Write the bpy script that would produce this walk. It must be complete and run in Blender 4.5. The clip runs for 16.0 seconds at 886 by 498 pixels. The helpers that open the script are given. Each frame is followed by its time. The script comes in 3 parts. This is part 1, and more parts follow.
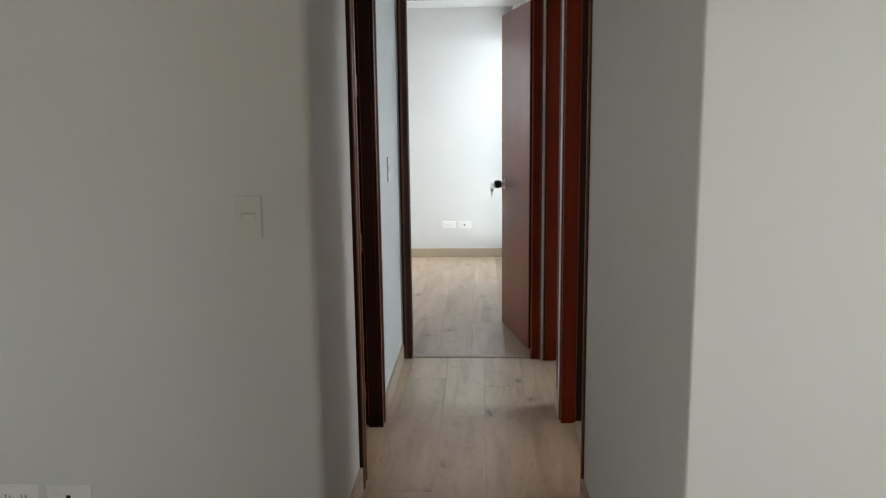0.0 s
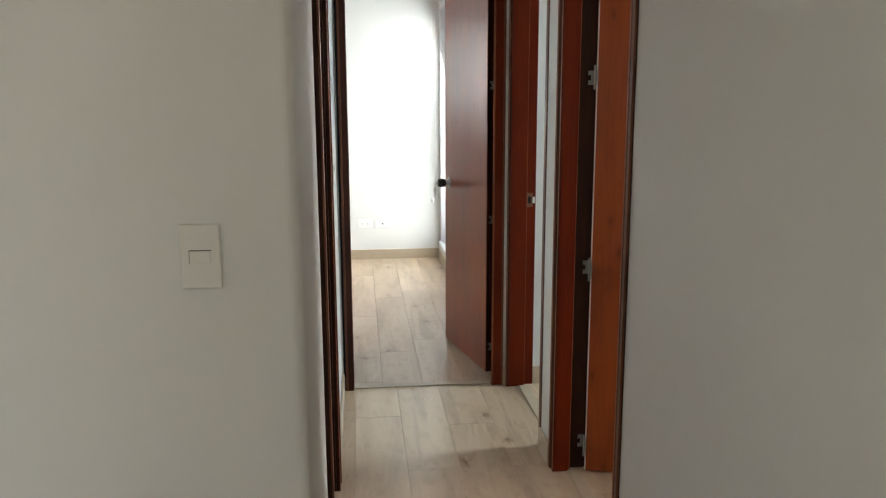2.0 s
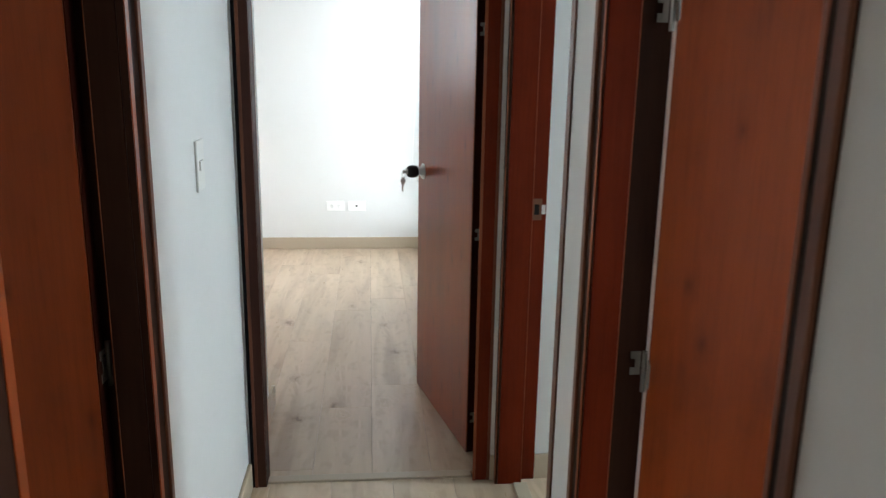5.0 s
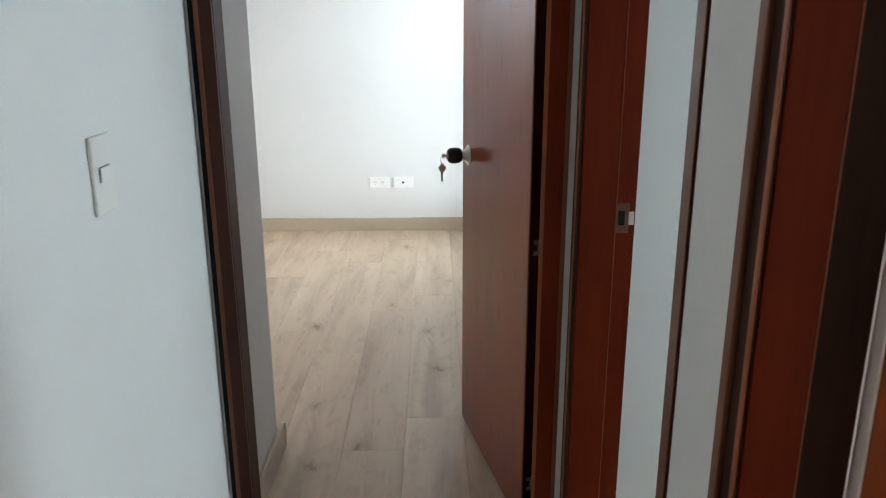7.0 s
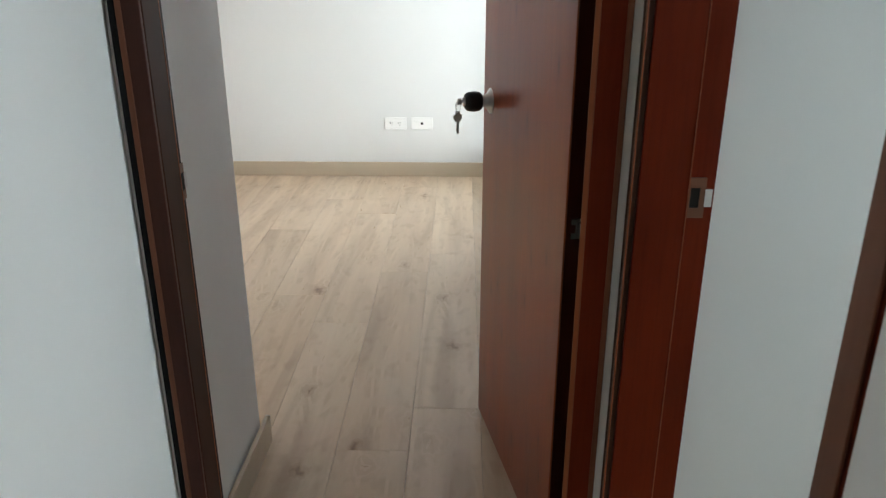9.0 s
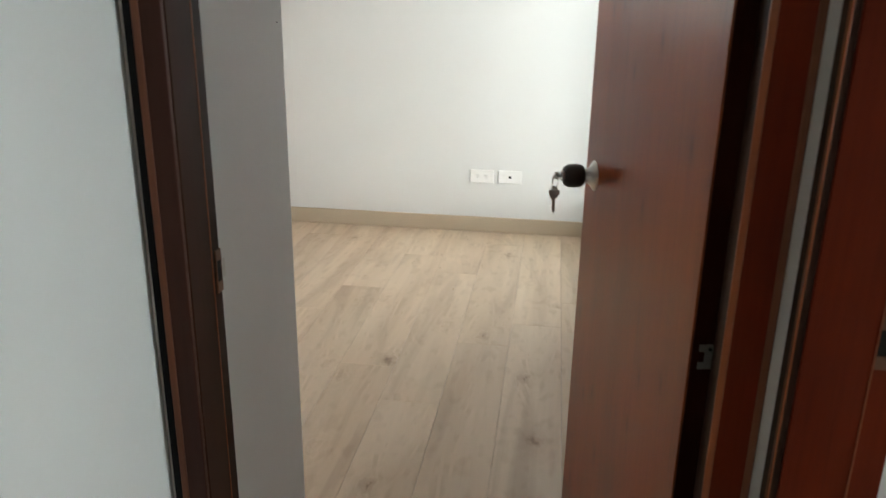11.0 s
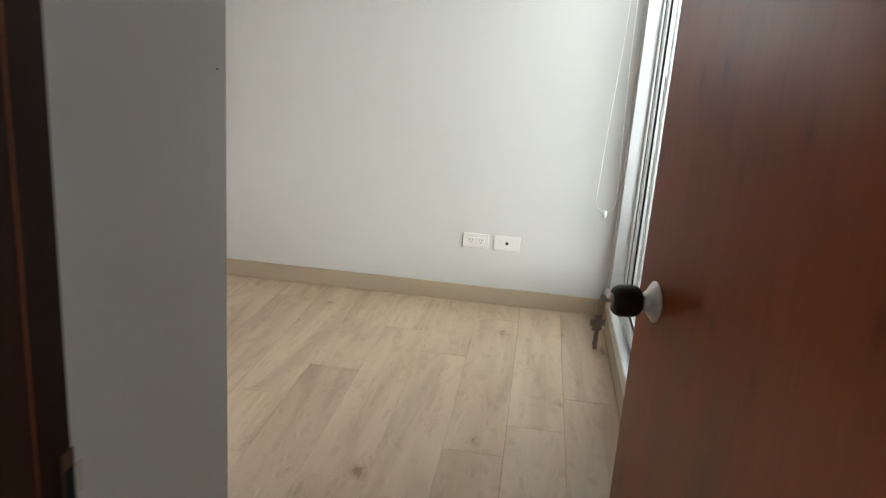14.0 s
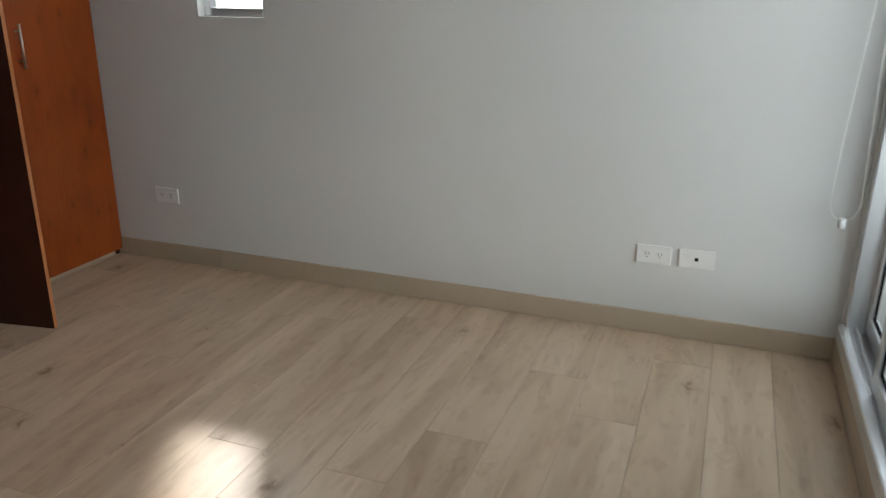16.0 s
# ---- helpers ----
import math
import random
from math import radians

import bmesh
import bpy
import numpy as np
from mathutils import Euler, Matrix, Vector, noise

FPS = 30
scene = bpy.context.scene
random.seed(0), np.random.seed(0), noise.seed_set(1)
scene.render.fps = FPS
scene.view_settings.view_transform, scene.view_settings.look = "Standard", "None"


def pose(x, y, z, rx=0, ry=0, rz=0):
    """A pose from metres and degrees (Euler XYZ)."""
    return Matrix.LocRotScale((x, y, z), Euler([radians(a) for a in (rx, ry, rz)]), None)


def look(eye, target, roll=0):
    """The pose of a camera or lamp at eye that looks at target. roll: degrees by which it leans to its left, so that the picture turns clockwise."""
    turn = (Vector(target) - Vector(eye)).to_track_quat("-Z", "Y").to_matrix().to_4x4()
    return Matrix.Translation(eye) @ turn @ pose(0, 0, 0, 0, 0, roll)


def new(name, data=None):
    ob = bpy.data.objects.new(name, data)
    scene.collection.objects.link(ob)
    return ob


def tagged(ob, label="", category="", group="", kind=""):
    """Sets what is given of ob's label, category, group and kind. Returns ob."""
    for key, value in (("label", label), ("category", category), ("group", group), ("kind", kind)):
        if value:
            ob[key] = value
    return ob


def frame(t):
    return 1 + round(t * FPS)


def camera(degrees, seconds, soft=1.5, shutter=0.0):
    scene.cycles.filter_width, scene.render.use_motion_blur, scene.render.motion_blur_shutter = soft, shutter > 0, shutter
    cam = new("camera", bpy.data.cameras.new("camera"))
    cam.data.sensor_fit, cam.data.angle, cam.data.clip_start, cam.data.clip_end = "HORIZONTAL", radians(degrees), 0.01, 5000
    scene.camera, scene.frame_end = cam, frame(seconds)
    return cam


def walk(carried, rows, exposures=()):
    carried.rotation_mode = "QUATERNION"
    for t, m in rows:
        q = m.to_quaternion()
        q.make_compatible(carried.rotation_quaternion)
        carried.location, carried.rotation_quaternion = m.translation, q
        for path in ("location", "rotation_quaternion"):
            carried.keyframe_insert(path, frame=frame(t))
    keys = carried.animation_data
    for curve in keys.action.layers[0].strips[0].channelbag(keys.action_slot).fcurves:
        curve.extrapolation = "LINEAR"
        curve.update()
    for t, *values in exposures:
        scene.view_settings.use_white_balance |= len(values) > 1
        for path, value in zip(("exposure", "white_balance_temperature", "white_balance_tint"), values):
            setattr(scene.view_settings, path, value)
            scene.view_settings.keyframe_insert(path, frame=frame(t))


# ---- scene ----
cam = camera(59.7, 16.0, soft=1.2, shutter=0.4)
PATH = [
    (0, (-0.158, 0.447, 1.369), (-0.252, 2.418, 1.04), -0.7),
    (0.5, (-0.239, 0.57, 1.365), (-0.329, 2.54, 1.031), 0.9),
    (1, (-0.389, 0.722, 1.379), (-0.41, 2.693, 1.039), -0.4),
    (1.5, (-0.443, 0.892, 1.367), (-0.333, 2.858, 1.017), -0.7),
    (2, (-0.497, 1.106, 1.379), (-0.289, 3.062, 1.018), -0.2),
    (2.5, (-0.591, 1.337, 1.374), (-0.255, 3.27, 0.986), 0.3),
    (3, (-0.594, 1.534, 1.364), (-0.165, 3.443, 0.949), -0.4),
    (3.2, (-0.552, 1.623, 1.362), (-0.108, 3.528, 0.943), -0.2),
    (5.3, (-0.2, 2.527, 1.376), (-0.076, 4.462, 0.886), 1.1),
    (5.5, (-0.205, 2.596, 1.373), (-0.115, 4.529, 0.868), 1.0),
    (6, (-0.218, 2.785, 1.379), (-0.149, 4.719, 0.874), 0.5),
    (6.5, (-0.161, 2.95, 1.363), (-0.1, 4.879, 0.837), -0.3),
    (7, (-0.1, 3.11, 1.355), (-0.078, 5.028, 0.789), -0.2),
    (7.5, (-0.085, 3.254, 1.338), (-0.095, 5.159, 0.727), -0.2),
    (8, (-0.075, 3.399, 1.332), (-0.086, 5.289, 0.677), -0.6),
    (8.2, (-0.066, 3.437, 1.322), (-0.055, 5.32, 0.65), -0.4),
    (10.3, (-0.062, 3.768, 1.309), (-0.23, 5.61, 0.548), 0.7),
    (10.5, (-0.073, 3.808, 1.31), (-0.231, 5.652, 0.552), 0.3),
    (11, (-0.088, 3.87, 1.32), (-0.348, 5.749, 0.688), 0.9),
    (11.5, (-0.126, 3.887, 1.328), (-0.475, 5.76, 0.717), 3.7),
    (12, (-0.152, 3.974, 1.335), (-0.436, 5.876, 0.789), 3.4),
    (12.5, (-0.166, 4.001, 1.313), (-0.346, 5.927, 0.802), 3.0),
    (13, (-0.221, 4.041, 1.314), (-0.392, 5.965, 0.796), 2.7),
    (13.5, (-0.221, 4.137, 1.326), (-0.404, 6.058, 0.802), 3.4),
    (14, (-0.19, 4.354, 1.324), (-0.411, 6.269, 0.791), 4.2),
    (14.5, (-0.233, 4.595, 1.32), (-0.485, 6.494, 0.746), 2.9),
    (15, (-0.232, 4.802, 1.31), (-0.555, 6.67, 0.671), 1.7),
    (15.2, (-0.23, 4.926, 1.298), (-0.66, 6.78, 0.666), 0.6),
    (15.5, (-0.226, 5.025, 1.308), (-0.779, 6.836, 0.666), 0.2),
    (15.8, (-0.238, 5.144, 1.306), (-0.849, 6.935, 0.656), 0.4),
    (16, (-0.254, 5.231, 1.323), (-0.908, 7.004, 0.667), 0.4),
]
walk(cam, [(t, look(eye, target, roll)) for t, eye, target, roll in PATH],
     exposures=[(0, 0.9, 6550, 10), (0.6, 0.95, 6600, 10), (1.5, 1.28, 6850, 10), (3.2, 1.5, 6900, 10), (5.5, 1.22, 6400, 10), (8.2, 1.03, 6500, 10), (11, 0.89, 7050, 10), (13, 0.63, 7050, 10),
                (14.5, 0.43, 7050, 10), (15, 0.18, 6850, 10), (15.5, 0.0, 6700, 10), (16, -0.07, 6650, 10)])
# ---- world and daylight ----
world = bpy.data.worlds.new("overcast_sky")
scene.world = world
world.use_nodes = True
wn = world.node_tree.nodes
sky = wn.new("ShaderNodeTexSky")
sky.sky_type = "NISHITA"
sky.sun_disc = False
sky.sun_elevation, sky.sun_rotation = radians(39.6), radians(-28.0)
sky.air_density, sky.dust_density = 1.0, 1.0
wn["Background"].inputs["Strength"].default_value = 0.15
world.node_tree.links.new(sky.outputs["Color"], wn["Background"].inputs["Color"])

sun = new("sun", bpy.data.lights.new("sun", "SUN"))
sun.data.energy, sun.data.angle, sun.data.color = 4.6, radians(3.8), (1.0, 0.98, 0.94)
sun.matrix_world = look((-6.8, 12.8, 12.0), (0, 0, 0))


def window_light(name, at, aim, w, h, watts, colour=(0.93, 0.97, 1.0)):
    """Daylight entering by a window's opening, or by one added out of sight."""
    lamp = new(name, bpy.data.lights.new(name, "AREA"))
    lamp.data.shape, lamp.data.size, lamp.data.size_y = "RECTANGLE", w, h
    lamp.data.energy, lamp.data.color = watts, colour
    lamp.matrix_world = look(at, aim)
    return lamp


window_light("daylight_bedroom", (0.356, 7.51, 1.20), (-1.50, 7.51, 0.85), 1.14, 1.95, 15.0, (0.83, 0.93, 1.0))
window_light("daylight_slit", (-2.315, 8.36, 1.72), (-1.0, 5.4, 0.0), 0.30, 0.95, 5.0, (0.92, 0.96, 1.0))
window_light("daylight_living", (2.92, 0.55, 1.4), (0.6, 1.79, 0.9), 1.6, 1.6, 15.5, (0.965, 1.0, 0.90))
# Unseen fill from behind, added to brighten the right-hand jambs.
window_light("fill_unseen_back", (-1.5, -3.54, 1.5), (0.3, 3.8, 1.0), 1.3, 1.1, 1.2, (1.0, 0.97, 0.88))
# Unseen source assumed on the left, lighting the corridor's right wall.
window_light("daylight_unseen_left", (-3.66, 0.3, 1.5), (0.2, 2.3, 1.0), 1.1, 1.0, 1.9, (0.97, 1.0, 0.89))
window_light("daylight_study", (2.92, 3.52, 1.4), (-0.6, 2.95, 0.9), 0.62, 1.1, 9.0, (1.0, 0.97, 0.93))
window_light("daylight_small_room", (2.92, 4.4, 1.45), (-0.6, 4.35, 0.1), 0.5, 1.1, 16.5, (0.71, 0.90, 1.0))
# Fill added inside the dark left room to light its open door.
window_light("fill_left_door", (-3.50, 3.2, 1.5), (-1.0, 3.75, 0.9), 0.6, 0.8, 6, (1.0, 0.95, 0.9))


# ---- materials ----
def material(name, colour, rough=0.5, metal=0.0):
    m = bpy.data.materials.new(name)
    m.use_nodes = True
    b = m.node_tree.nodes["Principled BSDF"]
    b.inputs["Base Color"].default_value = (*colour, 1)
    b.inputs["Roughness"].default_value = rough
    b.inputs["Metallic"].default_value = metal
    return m


def node(m, kind, **values):
    n = m.node_tree.nodes.new(kind)
    for key, value in values.items():
        n.inputs[key.replace("_", " ")].default_value = value
    return n


def wire(m, a, b):
    m.node_tree.links.new(a, b)


def ramp(m, source, stops):
    r = m.node_tree.nodes.new("ShaderNodeValToRGB")
    while len(r.color_ramp.elements) < len(stops):
        r.color_ramp.elements.new(0.5)
    for e, (p, c) in zip(r.color_ramp.elements, stops):
        e.position, e.color = p, (*c, 1)
    wire(m, source, r.inputs["Fac"])
    return r.outputs["Color"]


def mixed(m, fac, a, b, mode="MIX"):
    x = m.node_tree.nodes.new("ShaderNodeMix")
    x.data_type, x.blend_type = "RGBA", mode
    for socket, value in ((x.inputs[0], fac), (x.inputs[6], a), (x.inputs[7], b)):
        if hasattr(value, "is_output"):
            wire(m, value, socket)
        else:
            socket.default_value = value if isinstance(value, float) else (*value, 1)
    return x.outputs[2]


def bump(m, height, strength, distance=0.001):
    b = node(m, "ShaderNodeBump", Strength=strength, Distance=distance)
    wire(m, height, b.inputs["Height"])
    wire(m, b.outputs["Normal"], m.node_tree.nodes["Principled BSDF"].inputs["Normal"])


def coords(m, scale, scatter=0.0, turn=0.0):
    """Texture space in metres, stretched, and shifted by a random amount for each object."""
    t = m.node_tree.nodes.new("ShaderNodeTexCoord")
    mp = m.node_tree.nodes.new("ShaderNodeMapping")
    mp.inputs["Scale"].default_value = scale
    if turn:
        lay_flat = m.node_tree.nodes.new("ShaderNodeMapping")
        lay_flat.inputs["Rotation"].default_value = (turn, 0, 0)
        wire(m, t.outputs["Object"], lay_flat.inputs["Vector"])
    wire(m, lay_flat.outputs[0] if turn else t.outputs["Object"], mp.inputs["Vector"])
    if scatter:
        info = m.node_tree.nodes.new("ShaderNodeObjectInfo")
        mul = m.node_tree.nodes.new("ShaderNodeMath")
        mul.operation = "MULTIPLY"
        mul.inputs[1].default_value = scatter
        wire(m, info.outputs["Random"], mul.inputs[0])
        join = m.node_tree.nodes.new("ShaderNodeCombineXYZ")
        for axis in "XYZ":
            wire(m, mul.outputs[0], join.inputs[axis])
        wire(m, join.outputs[0], mp.inputs["Location"])
        return mp.outputs[0], info.outputs["Random"]
    return mp.outputs[0]


def paint(name, colour, rough=0.6):
    m = material(name, colour, rough)
    c = coords(m, (1, 1, 1))
    big = node(m, "ShaderNodeTexNoise", Scale=1.3, Detail=4.0)
    fine = node(m, "ShaderNodeTexNoise", Scale=160.0, Detail=3.0)
    roll = node(m, "ShaderNodeTexNoise", Scale=22.0, Detail=4.0)
    for n in (big, fine, roll):
        wire(m, c, n.inputs["Vector"])
    low = tuple(0.955 * v for v in colour)
    col = ramp(m, big.outputs["Fac"], [(0.3, low), (0.7, colour)])
    wire(m, col, m.node_tree.nodes["Principled BSDF"].inputs["Base Color"])
    wire(m, ramp(m, roll.outputs["Fac"], [(0.3, (rough - 0.06,) * 3), (0.7, (rough + 0.06,) * 3)]), m.node_tree.nodes["Principled BSDF"].inputs["Roughness"])
    both = mixed(m, 0.4, fine.outputs["Fac"], roll.outputs["Fac"])
    bump(m, both, 0.25, 0.0012)
    return m


def veneer(name, dark, mid, light, rough, knots=True, gloss=0.27):
    """Red-brown wood-grain foil: soft clouds of tone, faint long fibres and a few dark flecks."""
    m = material(name, mid, rough)
    c, rnd = coords(m, (1, 1, 0.045), scatter=17.0)
    fib = node(m, "ShaderNodeTexNoise", Scale=130.0, Detail=5.0, Roughness=0.6)
    wave = node(m, "ShaderNodeTexNoise", Scale=7.0, Detail=3.0, Distortion=0.8)
    cloud = node(m, "ShaderNodeTexNoise", Scale=4.2, Detail=5.0, Roughness=0.6)
    wire(m, c, fib.inputs["Vector"])
    wire(m, c, wave.inputs["Vector"])
    wire(m, coords(m, (1, 1, 0.5)), cloud.inputs["Vector"])
    col = ramp(m, wave.outputs["Fac"], [(0.25, dark), (0.5, mid), (0.75, light)])
    col = mixed(m, 0.55, col, ramp(m, cloud.outputs["Fac"], [(0.3, tuple(0.55 * v for v in dark)), (0.5, mid), (0.7, light)]))
    fine = ramp(m, fib.outputs["Fac"], [(0.3, (0.66, 0.60, 0.58)), (0.55, (1, 1, 1)), (0.75, (1.06, 1.05, 1.04))])
    col = mixed(m, 0.4, col, fine, "MULTIPLY")
    if knots:
        k, _ = coords(m, (7.5, 3.4, 1.0), scatter=5.0, turn=1.5708)
        v = node(m, "ShaderNodeTexVoronoi", Scale=1.0, Randomness=1.0)
        v.voronoi_dimensions = "2D"
        wire(m, k, v.inputs["Vector"])
        spot = ramp(m, v.outputs["Distance"], [(0.0, (0.20, 0.15, 0.14)), (0.03, (0.5, 0.42, 0.4)), (0.09, (0.86, 0.83, 0.81)), (0.2, (1, 1, 1))])
        col = mixed(m, 0.55, col, spot, "MULTIPLY")
    wire(m, col, m.node_tree.nodes["Principled BSDF"].inputs["Base Color"])
    wire(m, ramp(m, cloud.outputs["Fac"], [(0.3, (rough - 0.04,) * 3), (0.7, (rough + 0.05,) * 3)]), m.node_tree.nodes["Principled BSDF"].inputs["Roughness"])
    m.node_tree.nodes["Principled BSDF"].inputs["Specular IOR Level"].default_value = gloss
    bump(m, fib.outputs["Fac"], 0.10, 0.0005)
    return m


def laminate(name):
    """Pale greige oak floor board, each board with its own stretch of grain and shade."""
    m = material(name, (0.4, 0.32, 0.24), 0.3)
    c, rnd = coords(m, (1, 0.09, 1), scatter=23.0)
    k, _ = coords(m, (5.2, 3.0, 1), scatter=9.0)
    fib = node(m, "ShaderNodeTexNoise", Scale=70.0, Detail=7.0, Roughness=0.65)
    band = node(m, "ShaderNodeTexNoise", Scale=8.0, Detail=3.0, Distortion=0.4)
    for n in (fib, band):
        wire(m, c, n.inputs["Vector"])
    warp = node(m, "ShaderNodeTexNoise", Scale=6.0, Detail=2.0)
    wire(m, k, warp.inputs["Vector"])
    kv = mixed(m, 0.26, k, warp.outputs["Color"])
    vor = node(m, "ShaderNodeTexVoronoi", Scale=1.0, Randomness=1.0)
    vor.voronoi_dimensions = "2D"
    wire(m, kv, vor.inputs["Vector"])
    ring = m.node_tree.nodes.new("ShaderNodeMath")
    ring.operation = "MULTIPLY"
    ring.inputs[1].default_value = 70.0
    wire(m, vor.outputs["Distance"], ring.inputs[0])
    sine = m.node_tree.nodes.new("ShaderNodeMath")
    sine.operation = "SINE"
    wire(m, ring.outputs[0], sine.inputs[0])
    long, _ = coords(m, (1, 0.12, 1), scatter=31.0)
    streak = node(m, "ShaderNodeTexNoise", Scale=8.0, Detail=3.0, Roughness=0.45, Distortion=1.1)
    wire(m, long, streak.inputs["Vector"])
    base = ramp(m, band.outputs["Fac"], [(0.30, (0.51, 0.374, 0.258)), (0.5, (0.585, 0.443, 0.315)), (0.70, (0.632, 0.492, 0.360))])
    grain = ramp(m, fib.outputs["Fac"], [(0.3, (0.72, 0.68, 0.63)), (0.55, (1, 1, 1))])
    col = mixed(m, 0.06, base, grain, "MULTIPLY")
    dark_run = ramp(m, streak.outputs["Fac"], [(0.36, (0.70, 0.655, 0.61)), (0.48, (0.96, 0.955, 0.95)), (0.66, (1.06, 1.06, 1.06))])
    col = mixed(m, 0.56, col, dark_run, "MULTIPLY")
    oval, _ = coords(m, (1, 0.11, 1), scatter=13.0)
    field = node(m, "ShaderNodeTexNoise", Scale=5.5, Detail=1.0)
    wire(m, oval, field.inputs["Vector"])
    many = m.node_tree.nodes.new("ShaderNodeMath")
    many.operation = "MULTIPLY"
    many.inputs[1].default_value = 90.0
    wire(m, field.outputs["Fac"], many.inputs[0])
    arch = m.node_tree.nodes.new("ShaderNodeMath")
    arch.operation = "SINE"
    wire(m, many.outputs[0], arch.inputs[0])
    lines = ramp(m, arch.outputs[0], [(0.0, (0.85, 0.815, 0.775)), (0.5, (0.98, 0.975, 0.97)), (0.85, (1.06, 1.06, 1.065))])
    where = node(m, "ShaderNodeTexNoise", Scale=4.0, Detail=1.0)
    wire(m, k, where.inputs["Vector"])
    col = mixed(m, ramp(m, where.outputs["Fac"], [(0.50, (0.0,) * 3), (0.68, (0.7,) * 3)]), col, lines, "MULTIPLY")
    rings = ramp(m, sine.outputs[0], [(0.1, (0.74, 0.69, 0.63)), (0.7, (1, 1, 1))])
    around = ramp(m, vor.outputs["Distance"], [(0.04, (0.34,) * 3), (0.16, (0.13,) * 3), (0.34, (0.0,) * 3)])
    col = mixed(m, around, col, rings, "MULTIPLY")
    pick = m.node_tree.nodes.new("ShaderNodeSeparateColor")
    wire(m, vor.outputs["Color"], pick.inputs[0])
    size = m.node_tree.nodes.new("ShaderNodeMapRange")
    size.inputs["From Min"].default_value, size.inputs["From Max"].default_value = 0.52, 1.0
    size.inputs["To Min"].default_value, size.inputs["To Max"].default_value = 0.03, 1.0
    wire(m, pick.outputs[0], size.inputs["Value"])
    near = m.node_tree.nodes.new("ShaderNodeMath")
    near.operation = "DIVIDE"
    wire(m, vor.outputs["Distance"], near.inputs[0])
    wire(m, size.outputs[0], near.inputs[1])
    spot = ramp(m, near.outputs[0], [(0.0, (0.30, 0.22, 0.17)), (0.035, (0.46, 0.37, 0.30)), (0.065, (0.80, 0.75, 0.70)), (0.15, (0.92, 0.90, 0.88)), (0.30, (1, 1, 1))])
    col = mixed(m, 0.9, col, spot, "MULTIPLY")
    tone = ramp(m, rnd, [(0.0, (0.91, 0.905, 0.895)), (0.5, (0.98, 0.975, 0.97)), (1.0, (1.03, 1.03, 1.025))])
    col = mixed(m, 1.0, col, tone, "MULTIPLY")
    wire(m, col, m.node_tree.nodes["Principled BSDF"].inputs["Base Color"])
    wire(m, ramp(m, fib.outputs["Fac"], [(0.3, (0.38,) * 3), (0.7, (0.27,) * 3)]), m.node_tree.nodes["Principled BSDF"].inputs["Roughness"])
    bump(m, fib.outputs["Fac"], 0.08, 0.0005)
    return m


WALL = paint("wall_paint", (0.728, 0.733, 0.718))
CEIL = paint("ceiling_paint", (0.84, 0.84, 0.83), 0.75)
BOARD = laminate("oak_laminate")
SKIRT = paint("skirting_foil", (0.50, 0.41, 0.30), 0.42)
DOOR = veneer("door_foil", (0.175, 0.029, 0.0050), (0.265, 0.049, 0.0075), (0.335, 0.068, 0.011), 0.31, gloss=0.34)
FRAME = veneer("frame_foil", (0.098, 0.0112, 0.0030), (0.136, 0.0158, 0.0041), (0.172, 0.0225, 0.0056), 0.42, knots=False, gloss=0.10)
# Darker copy of the frame foil for the shaded left bedroom casing.
SHADED_FRAME = veneer("shaded_frame_foil", (0.040, 0.013, 0.009), (0.055, 0.018, 0.012), (0.070, 0.024, 0.016), 0.42, knots=False, gloss=0.16)
# Lighter brown painting the light caught on casing edges; also colours one thin casing.
BEAD = veneer("frame_bead_foil", (0.12, 0.040, 0.019), (0.155, 0.054, 0.027), (0.19, 0.070, 0.036), 0.40, knots=False, gloss=0.25)
# Bedroom lining's own dark brown; elsewhere shade put into rebates, stops and grooves.
LINING_SHADE = veneer("lining_and_shade_foil", (0.024, 0.009, 0.0055), (0.034, 0.013, 0.0075), (0.044, 0.017, 0.010), 0.5, knots=False, gloss=0.09)
KEY = material("nickel_key", (0.62, 0.61, 0.58), 0.45, 0.35)
# Door foil darkened for hinge edges that stand in shade.
SHADED_EDGE = veneer("shaded_edge_band", (0.022, 0.004, 0.0015), (0.032, 0.005, 0.002), (0.04, 0.007, 0.003), 0.5, knots=False, gloss=0.1)
EDGE = paint("raw_edge_band", (0.74, 0.68, 0.64), 0.6)
# Highlight on stop arrises and inner casing edges, put into a lighter foil.
ARRIS = veneer("lit_frame_edge", (0.20, 0.050, 0.016), (0.26, 0.070, 0.024), (0.32, 0.095, 0.034), 0.38, knots=False, gloss=0.3)
TRIM_EDGE = veneer("orange_edge_band", (0.34, 0.12, 0.045), (0.42, 0.16, 0.06), (0.48, 0.20, 0.08), 0.4, knots=False)
PLASTIC = paint("white_plastic", (0.86, 0.86, 0.84), 0.3)
CREAM = paint("ivory_plastic", (0.73, 0.725, 0.69), 0.35)
SLOT = material("socket_slot", (0.018, 0.017, 0.016), 0.7)
SLOT.node_tree.nodes["Principled BSDF"].inputs["Specular IOR Level"].default_value = 0.15
STEEL = material("brushed_steel", (0.60, 0.59, 0.57), 0.28, 1.0)
ZINC = material("hinge_zinc", (0.25, 0.255, 0.24), 0.42, 1.0)
BRONZE = material("strike_bronze", (0.19, 0.10, 0.066), 0.42, 1.0)
BLACK = material("black_grip", (0.008, 0.008, 0.009), 0.45)
ALU = material("anodised_aluminium", (0.72, 0.73, 0.74), 0.32, 0.85)
GASKET = material("black_gasket", (0.008, 0.008, 0.009), 0.8)
GASKET.node_tree.nodes["Principled BSDF"].inputs["Specular IOR Level"].default_value = 0.1
